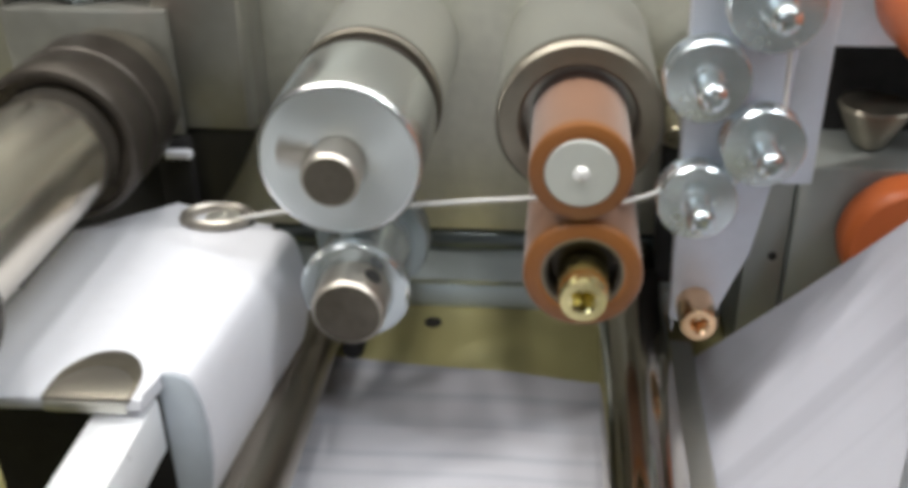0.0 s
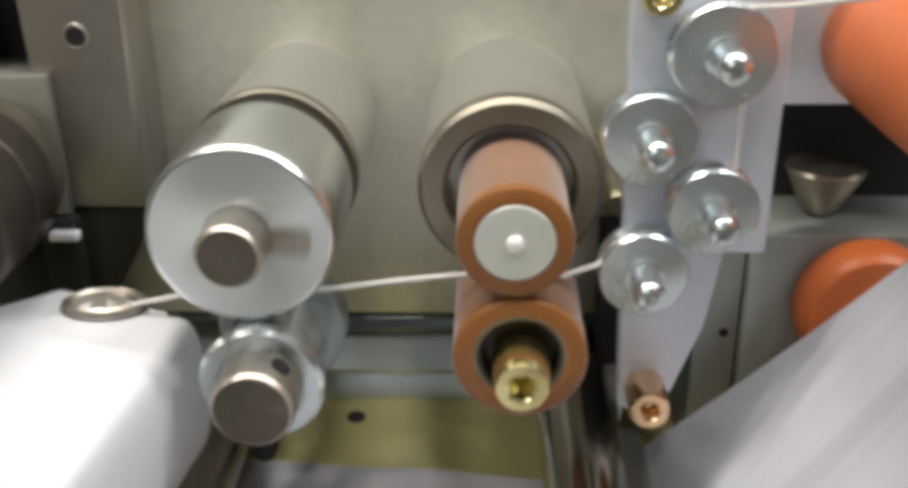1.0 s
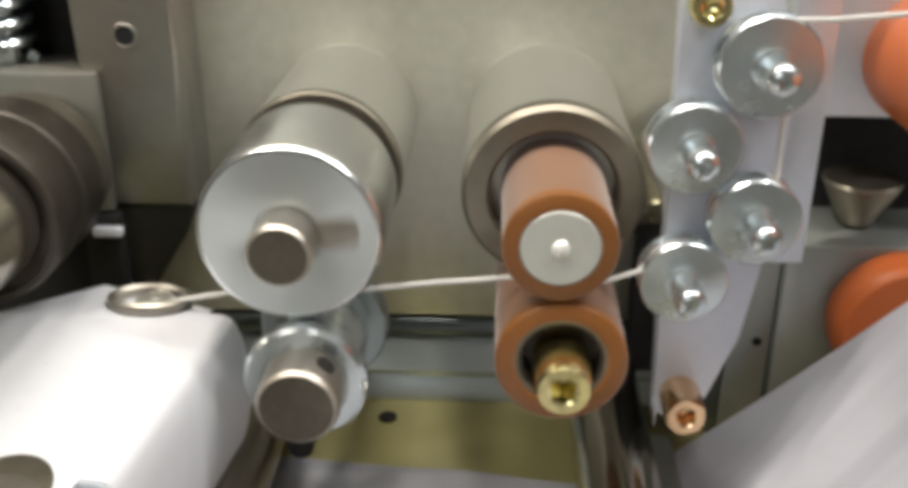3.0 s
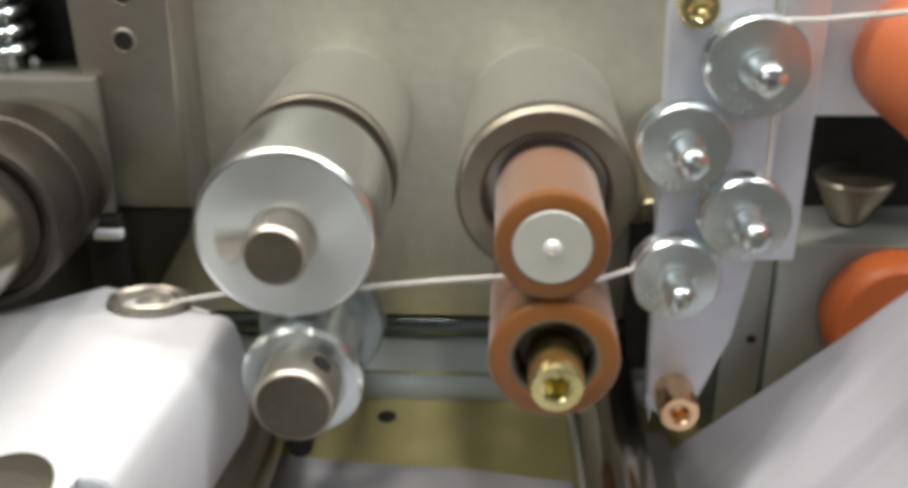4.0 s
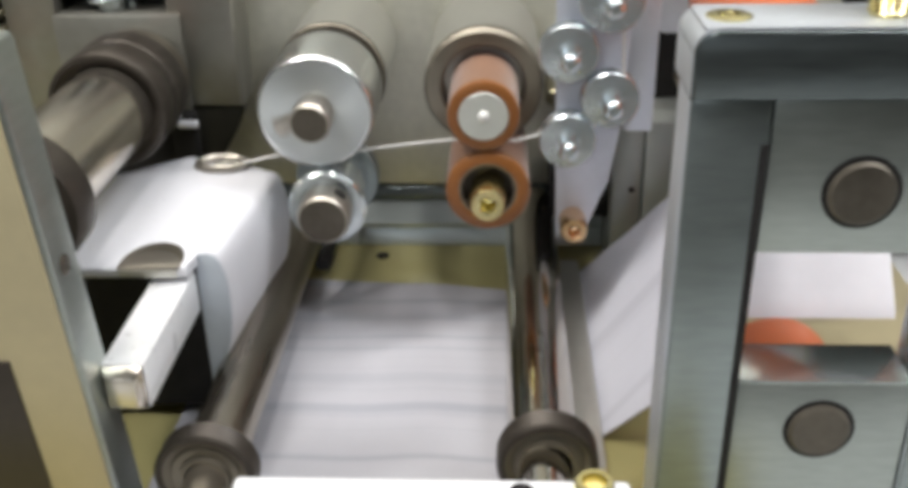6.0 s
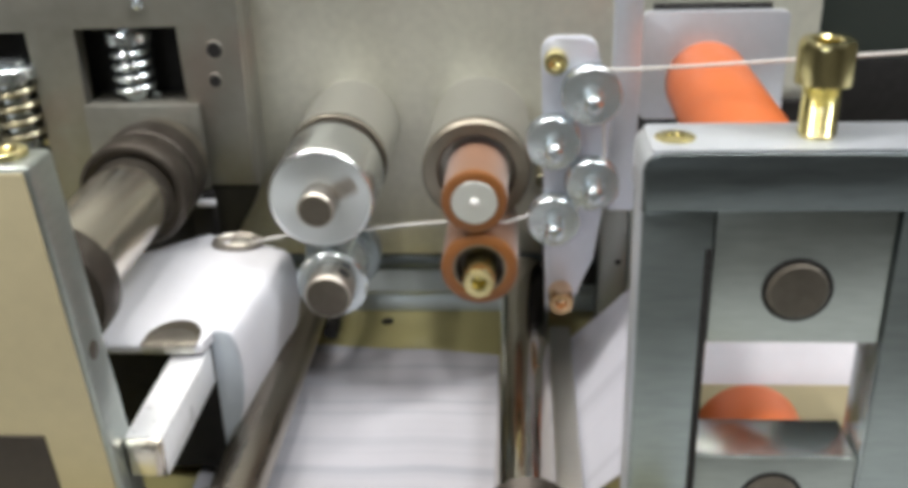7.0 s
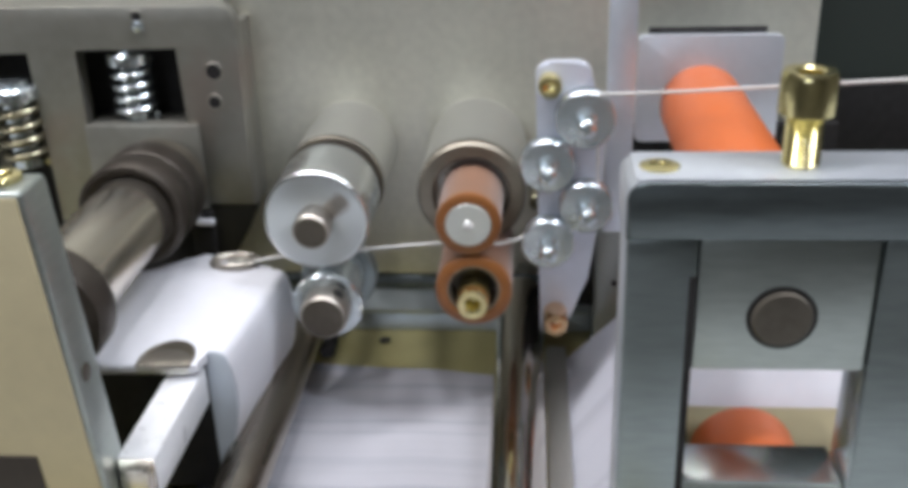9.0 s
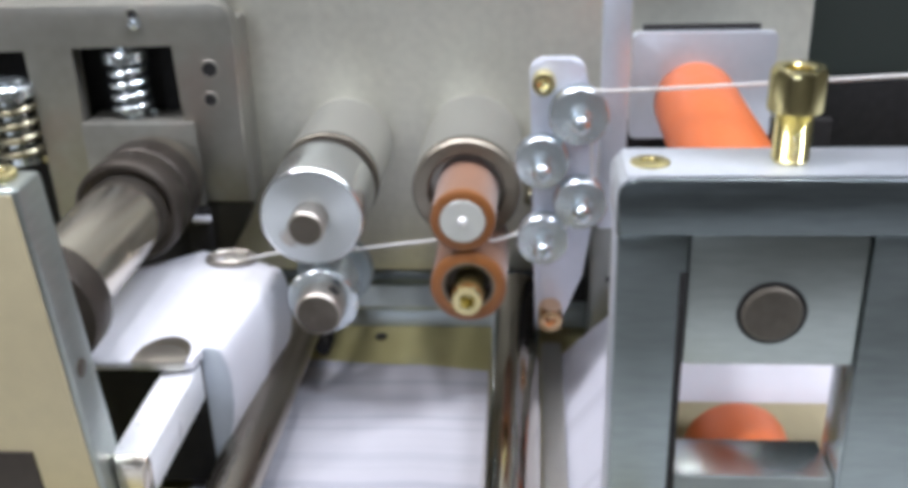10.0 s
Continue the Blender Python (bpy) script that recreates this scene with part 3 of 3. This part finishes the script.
part("screw_head", lathe([(0, -22.3), (3.6, -22.3), (3.6, -21.4), (2.6, -20.9), (1.2, -20.9), (1.0, -21.4), (0, -21.5)], (-29.6, 18.0), 28, axis="z"), M_BOSS, bolt)
bar = thing("square_bar", (-29.5, -60, -37.6), "bright square steel bar with a chamfered end", "bar")
part("bar", box(-34.2, -24.8, -75.4, -35.2, -37.6, -26.5, 0.9, 2), M_BAR, bar)
bm = box(-34.0, -25.0, -78.0, -75.45, -37.4, -26.7, 0)
for v in bm.verts:
    if v.co.y < -77:
        v.co.x, v.co.z = -29.5 + (v.co.x + 29.5) * 0.66, -32.05 + (v.co.z + 32.05) * 0.66
bmesh.ops.bevel(bm, geom=bm.edges[:], offset=0.4, segments=2, affect="EDGES", profile=0.5)
part("end_chamfer", bm, M_SHAFT, bar, "bright chamfered bar end")

# ---- left bearing tower ----
tower = thing("bearing_tower", (-70, 50, -70), "taupe cast bearing tower with spring windows", "bearing tower")
comb = [(-170, 51.5), (-36.5, 51.5), (-33.5, 50.6), (-31.6, 48.5), (-31, 45), (-31, -15.4), (-50.3, -15.4), (-50.3, 39), (-84.8, 38.6), (-84.8, -45), (-99, -45), (-99, 37.8), (-121, 37.6), (-121, -70), (-170, -70)]
part("casting", prism(comb, 49, 55.5, 0.9), M_SIDE, tower)
# Separate dark piece for the shaded lower end of the casting.
part("lower_shade", prism([(-31.2, -15.6), (-31.2, -17), (-35, -25), (-43.5, -37.5), (-46, -44), (-50.2, -44), (-50.2, -15.6)], 49.6, 55, 0.5), M_BRACKET, tower, "lower bracket darkened for shade on the casting")
part("side_rib", prism([(-36.4, 45), (-31.2, 45), (-31.2, -15.6), (-36.4, -15.6)], 55.6, 65.8, 0.3), M_SIDE, tower)
part("top_rib", box(-170, -36.6, 55.6, 65.8, 45, 51, 0.3), M_SIDE, tower)
# Two black fills put the tower's recess shade into colour.
part("window_back", box(-121, -51.0, 63, 65.6, -70, 44.8, 0), M_BLACK, tower, "black fill standing in for recess shade")
part("foot", box(-84.6, -50.4, 50, 65.8, -70, -16.4, 0.6), M_BLACK, tower, "black fill standing in for recess shade")
for hx, hz, hr in ((-39.8, 30.4, 2.4), (-40.7, 20.4, 1.9), (-62.2, 48.2, 1.5)):
    part("countersink", lathe([(hr, 48.95), (hr + 0.15, 48.75), (hr + 0.5, 48.72), (hr + 0.8, 48.98)], (hx, hz), 28), M_SIDE, tower, "worn countersunk rim")
    part("screw_hole", lathe([(0, 48.8), (hr, 48.8), (hr, 49.4), (0, 49.4)], (hx, hz), 24), M_BLACK, tower, "dark threaded hole")
part("plate_hole", lathe([(0, 65.8), (1.6, 65.8), (1.6, 66.4), (0, 66.4)], (-36.4, 9.0), 20), M_BLACK, back, "small dark hole")
# Zinc dome added for the glint under the upper hole.
part("hole_glint", lathe([(0, 49.2), (2.0, 49.2), (1.9, 48.2), (1.2, 47.7), (0, 47.6)], (-62.0, 45.4), 24), M_ZINC, tower, "zinc dome standing in for a glint")
block = thing("bearing_block", (-64, 45, -12), "taupe sliding bearing block below the spring", "bearing block")
part("slide", box(-84.2, -50.6, 48.95, 62.5, -16.0, 13.2, 0.6), M_SIDE, block)
part("block", box(-84.5, -46.4, 46.4, 48.9, -16.2, 13.6, 0.9), M_SIDE, block)
# Black plate painted in for shade beside the block; white lip for glare.
catch = thing("shade_plate", (-42, 46, -26), "dark plate and white lip standing in for shade and glare", "latch")
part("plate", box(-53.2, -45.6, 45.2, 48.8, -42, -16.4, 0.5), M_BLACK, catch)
part("lip", box(-50.4, -44.4, 42.6, 45.0, -20.2, -18.4, 0.3), M_WHITE, catch, "white lip standing in for glare")


def spring(x, y, z0, z1, r, wire, turns, label, metal):
    t = thing("spring", (x, y, z0), label, "spring", "pressure springs")
    n = turns * 20
    pts = [(x + r * math.cos(2 * math.pi * turns * i / n), y + r * math.sin(2 * math.pi * turns * i / n), z0 + (z1 - z0) * i / n) for i in range(n + 1)]
    part("coil", rope(pts, wire, 8), metal, t)
    part("guide_pin", lathe([(0, z0 - 1), (r - wire - 0.6, z0 - 1), (r - wire - 0.6, z1 + 4), (0, z1 + 4)], (x, y), 28, axis="z"), M_ZINC, t)
    part("cap", lathe([(0, z1 - 1.5), (r + 1.6, z1 - 1.5), (r + 1.6, z1 + 1.6), (r + 0.8, z1 + 2.4), (0, z1 + 2.4)], (x, y), 36, axis="z"), M_ZINC, t)
    return t


spring(-69.6, 57, 14.0, 33.5, 6.2, 1.2, 5, "bright steel pressure spring in the tower window", M_ZINC)
spring(-107, 50, 0.0, 24, 6.8, 1.3, 5, "olive-tinted pressure spring in the tower window", M_OLIVEZINC)

# ---- left shaft with collars ----
AX, AZ = -59.0, -4.0
shaft = thing("feed_shaft", (AX, 0, AZ), "thick steel feed shaft with dark grooved collars", "shaft")
part("rod", lathe([(0, 44), (12.2, 44), (12.2, -60), (9, -60), (9, -74), (0, -74)], (AX, AZ), 64), M_SHAFT, shaft)
part("rear_ring", lathe([(12.2, 41.8), (14.4, 41.8), (15.0, 41.2), (15.0, 35.2), (14.4, 34.6), (12.2, 34.6), (12.2, 41.8)], (AX, AZ), 64), M_RING, shaft, "worn steel ring")
part("rear_collar", lathe([(12.3, 34.4), (15.8, 34.4), (16.3, 33.6), (16.3, 25), (16.0, 24.6), (16.0, 23), (16.4, 22.4), (16.4, 13.4), (15.8, 12.4), (14.8, 12.2), (14.4, 13.8), (12.3, 14.4), (12.3, 34.4)], (AX, AZ), 72), M_COLLAR, shaft, "dark grooved collar")
part("front_collar", lathe([(12.3, -42), (15.8, -42), (16.5, -42.8), (16.5, -51), (15.8, -52), (12.3, -52), (12.3, -42)], (AX, AZ), 64), M_COLLAR, shaft, "dark collar")

# ---- left front frame ----
lf = thing("frame_post", (-70, -78, -70), "beige steel front frame post with a screw on top", "frame")
# Grey post; a beige skin colours its front as warm reflected light.
for name, bm, m, lab in (("post", box(-110, -38.6, -83, -71.5, -70, 42, 1.2, 3), M_FRAME, ""), ("face", box(-109, -39.6, -84, -83.1, -69.5, 41, 0.3), M_BEIGE, "front face, beige for warm reflected light")):
    for v in bm.verts:
        v.co.x += (42 - v.co.z) * 0.07
    part(name, bm, m, lf, lab)
bm = box(-100, -47.6, -84.5, -83.8, -53, -20.2, 0.2)
for v in bm.verts:
    v.co.x += (-20 - v.co.z) * 0.07
part("slot", bm, M_COLLAR, lf, "dark brown slot")
part("side_plug", lathe([(0, -36), (2.2, -36), (2.2, -35.3), (1.8, -35.1), (0, -35.1)], (-78, -2), 24, axis="x"), M_PIN, lf, "brown plug in the side")
socket_screw("post_screw", (-45.8, -76.4, 42), 4.2, 1.4, M_BRASS, True, label="brass socket screw on the beige frame post")

# ---- right front frame with sliding bearing blocks ----
rf = thing("bearing_housing", (112, -76, -70), "green-grey steel front frame with a square window", "frame")
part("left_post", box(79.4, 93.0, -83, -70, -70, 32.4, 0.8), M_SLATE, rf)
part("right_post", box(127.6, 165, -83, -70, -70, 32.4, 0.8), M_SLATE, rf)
cap = arc(169, 43.2, 1, 0, 90, 3) + arc(82.4, 40.8, 3.4, 90, 180, 6) + [(79.0, 32.6), (170, 32.6)]
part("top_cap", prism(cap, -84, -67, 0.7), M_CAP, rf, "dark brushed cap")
# Pale skins on side, corner and top paint the frame's highlights.
part("side_highlight", box(78.7, 78.96, -83.4, -67.6, 33.2, 40.4, 0.05), M_ZINCPALE, rf, "pale skin standing in for the lit side")
part("side_highlight", box(79.1, 79.36, -82.4, -70.6, -69, 32.0, 0.05), M_ZINCPALE, rf, "pale skin standing in for the lit side")
part("corner_highlight", prism(arc(82.4, 40.8, 3.66, 88, 178, 6) + arc(82.4, 40.8, 3.42, 178, 88, 6), -83.4, -67.6, 0.02), M_ZINCPALE, rf, "pale skin standing in for the corner highlight")
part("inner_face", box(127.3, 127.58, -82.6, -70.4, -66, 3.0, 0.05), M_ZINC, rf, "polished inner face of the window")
part("top_face", prism(rounded(80.4, 169.6, -83.2, -67.8, 1.0), 44.1, 44.7, 0.15, axis="z"), M_ZINCPALE, rf, "pale skin standing in for the lit top")
# Black strip laid on the post for the soft shade by the block.
part("groove", box(91.6, 93.15, -83.12, -82.5, -60, 24.5, 0.1), M_BLACK, rf, "dark strip for shade beside the sliding block")
for z0, z1, zc in ((3.4, 32.2, 15.4), (-66, -24.8, -35.4)):
    sl = thing("sliding_block", (110, -76, z0), "green-grey sliding bearing block with a brown shaft end", "bearing block", "sliding blocks")
    part("block", box(93.3, 127.0, -82.4, -68, z0, z1, 0.5), M_FRAME, sl)
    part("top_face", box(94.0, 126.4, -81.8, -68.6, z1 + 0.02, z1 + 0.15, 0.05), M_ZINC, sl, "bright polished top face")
    part("bore", lathe([(0, -82.3), (6.9, -82.3), (6.9, -82.55), (6.2, -82.7), (0, -82.7)], (110, zc), 40), M_BLACK, sl, "dark bore rim")
    part("shaft_end", lathe([(0, -82.5), (6.0, -82.5), (6.0, -83.0), (5.4, -83.6), (0, -83.6)], (110, zc), 40), M_PIN, sl, "brown shaft end")
socket_screw("guide_screw", (112, -75, 55), 5.2, 8.0, M_BRASS, True, label="tall brass socket screw standing on the frame cap", shank=(3.6, 10.8))
sunk = thing("sunk_screw", (85.5, -76, 44.2), "brass screw sunk into the frame cap", "screw")
part("head", lathe([(0, 44.6), (3.8, 44.6), (3.9, 44.9), (3.4, 45.1), (1.9, 45.1), (1.8, 44.8), (0, 44.75)], (85.5, -76), 32, axis="z"), M_BRASS, sunk)

# ---- right roller stand ----
stand = thing("roller_stand", (120, 50, -70), "light grey stand plates holding the orange rollers", "roller stand")
part("edge_strip", box(83.0, 91.0, 30, 36, -16.5, 62, 0.6), M_ZINCPALE, stand, "pale edge strip")
part("lower_strip", box(82.0, 91.0, 42.5, 65.8, -69.5, -16.6, 0.6), M_STAND, stand)
part("strip_hole", lathe([(0, 42.3), (1.0, 42.3), (1.0, 42.8), (0, 42.8)], (88.2, -40.4), 16), M_BLACK, stand, "dark hole")
part("lower_plate", box(91.4, 160, 41, 65.8, -69.5, -17.6, 0.8), M_STAND, stand)
part("upper_plate", prism(rounded(93.0, 136.0, 8.0, 41.0, 1.5), 45, 49, 0.5), M_ZINCPALE, stand, "pale bearing plate")
part("plate_foot", box(94.0, 135.0, 49.1, 65.8, 9.0, 20.0, 0.5), M_ZINCPALE, stand)
# Black fillers in place of shade in the slit, opening and lever gap.
part("slit", box(96.4, 131.5, 49.2, 51.0, 36, 42.6, 0.1), M_BLACK, stand, "black strip standing in for slit shade")
part("opening", box(91.2, 160, 62, 65.6, -17.4, 7.9, 0), M_BLACK, stand, "black backing for the shaded opening")
part("gap_shade", box(63.5, 81.9, 52, 61.5, -54, -22, 0.3), M_BLACK, stand, "black block standing in for shade behind the lever")
part("cone", lathe([(0, -17), (3.4, -17), (4.0, -16.4), (7.6, -8.8), (8.0, -7.8), (7.6, -7.2), (2.4, -6.4), (0, -6.3)], (107.8, 53), 48, axis="z"), M_RING, stand, "tapered steel cone")
part("cone_stem", lathe([(0, -17.8), (2.6, -17.8), (2.6, -16.9), (0, -16.9)], (107.8, 53), 24, axis="z"), M_COLLAR, stand, "dark stem under the cone")



def web_roller(x, z, r, y0, y1, label):
    t = thing("web_roller", (x, y0, z), label, "roller", "orange web rollers")
    part("tyre", lathe([(0, y1), (r - 3.0, y1), (r - 1.2, y1 - 0.8), (r - 0.3, y1 - 2.2), (r, y1 - 4), (r, y0 + 2.4), (r - 0.4, y0 + 1.0), (r - 1.5, y0), (5, y0), (0, y0)], (x, z), 64), M_RED, t)
    part("hub", lathe([(0, y0 + 0.1), (5.0, y0 + 0.1), (5.0, y0 - 1.2), (4.4, y0 - 1.8), (0, y0 - 1.8)], (x, z), 28), M_PIN, t)
    return t


web_roller(112.2, 20.6, 12.4, -60, 45, "bright orange rubber web roller above")
web_roller(113.6, -31.0, 14.0, 30, 41, "red-orange rubber web roller behind the paper web")
web_roller(124.0, -74.0, 15.6, -58, 0, "orange rubber web roller seen through the frame window")
bm = bmesh.new()
turn = [(3 - 3 * k, -62 + 1.5 * k) for k in (0,)] + [(4 + 2.2 * k, -60 + 2.6 * k) for k in range(8)]
lines = [[bm.verts.new((101 + 57.4 * i / 8, y, z)) for i in range(9)] for y, z in turn]
for a, b in zip(lines, lines[1:]):
    for i in range(8):
        bm.faces.new((a[i], a[i + 1], b[i + 1], b[i]))
ext = bmesh.ops.extrude_face_region(bm, geom=bm.faces[:])
for v in ext["geom"]:
    if isinstance(v, bmesh.types.BMVert):
        v.co += Vector((0, 0.5, -0.3))
single("paper_strip", bm, M_STRIP, (126, 4, -62), "white paper strip rising behind the low web roller", "paper")

# ---- paper web rising to the right ----
bm = bmesh.new()
rows = []
for i in range(21):
    k = i / 20
    x, z = 72.8 + 45.6 * k, -69.4 + 66.0 * k
    yf = 42 - 27.0 * k
    yn = -42 - 26 * k if k < 0.31 else (-50 + 72 * (k - 0.31) if k < 0.63 else -27 + 30 * (k - 0.63))
    sag = 1.2 * math.sin(math.pi * k)
    row = []
    for j in range(13):
        row.append(bm.verts.new((x + sag, yf + (yn - yf) * j / 12, z)))
    rows.append(row)
for a, b in zip(rows, rows[1:]):
    for j in range(12):
        bm.faces.new((a[j], a[j + 1], b[j + 1], b[j]))
ext = bmesh.ops.extrude_face_region(bm, geom=bm.faces[:])
for v in ext["geom"]:
    if isinstance(v, bmesh.types.BMVert):
        v.co += Vector((0.5, 0, -0.3))
single("paper_web", bm, M_WEB, (74, 0, -69.4), "white paper web rising beside the orange rollers", "paper")

# ---- near front plate ----
fp = thing("front_plate", (35, -92, -70), "white steel front plate holding the rod ends", "plate")
part("plate", box(-4.5, 73, -104, -90, -95, -42.3, 1.2), M_BAR, fp)
part("plate_hole", lathe([(0, -42.1), (2.4, -42.1), (2.4, -42.6), (0, -42.6)], (51.9, -94), 24, axis="z"), M_BLACK, fp, "dark drilled hole")
bushing = thing("brass_bushing", (65.5, -95, -42.3), "hollow brass bushing on the front plate", "bushing")
part("ring", lathe([(2.2, -42.4), (3.8, -42.4), (3.8, -39.0), (3.4, -38.4), (2.4, -38.4), (2.2, -38.8), (2.2, -42.4)], (65.5, -95), 32, axis="z"), M_BRASS, bushing)


def motions():
    """The turning rollers, and the string that swings with them."""
    frames = range(0, 301)
    walk(drive, [(f / 30, pose(0, 0, 0, 0, 270 + OMEGA * (f / 30 - 2.0), 0)) for f in frames if f % 2 == 0])
    up, dn = Vector((43.3, 0, -0.7)) * MM, Vector((44.4, 0, -21.8)) * MM
    walk(upper, [(f / 30, pose(*up, 0, OMEGA * 15 / 9.3 * f / 30, 0)) for f in frames])
    walk(lower, [(f / 30, pose(*dn, 0, -OMEGA * 15 / 11.1 * f / 30, 0)) for f in frames])
    idl = Vector((IX, 0, IZ)) * MM
    walk(span, [(f / 30, pose(0, 0, 0, 0, -2.0 * math.cos(radians(OMEGA) * (f / 30 - 4.7)), 0)) for f in frames if f % 2 == 0])
    walk(idler, [(f / 30, pose(*idl, 0, -OMEGA * 15 / 10.5 * f / 30, 0)) for f in frames])


motions()
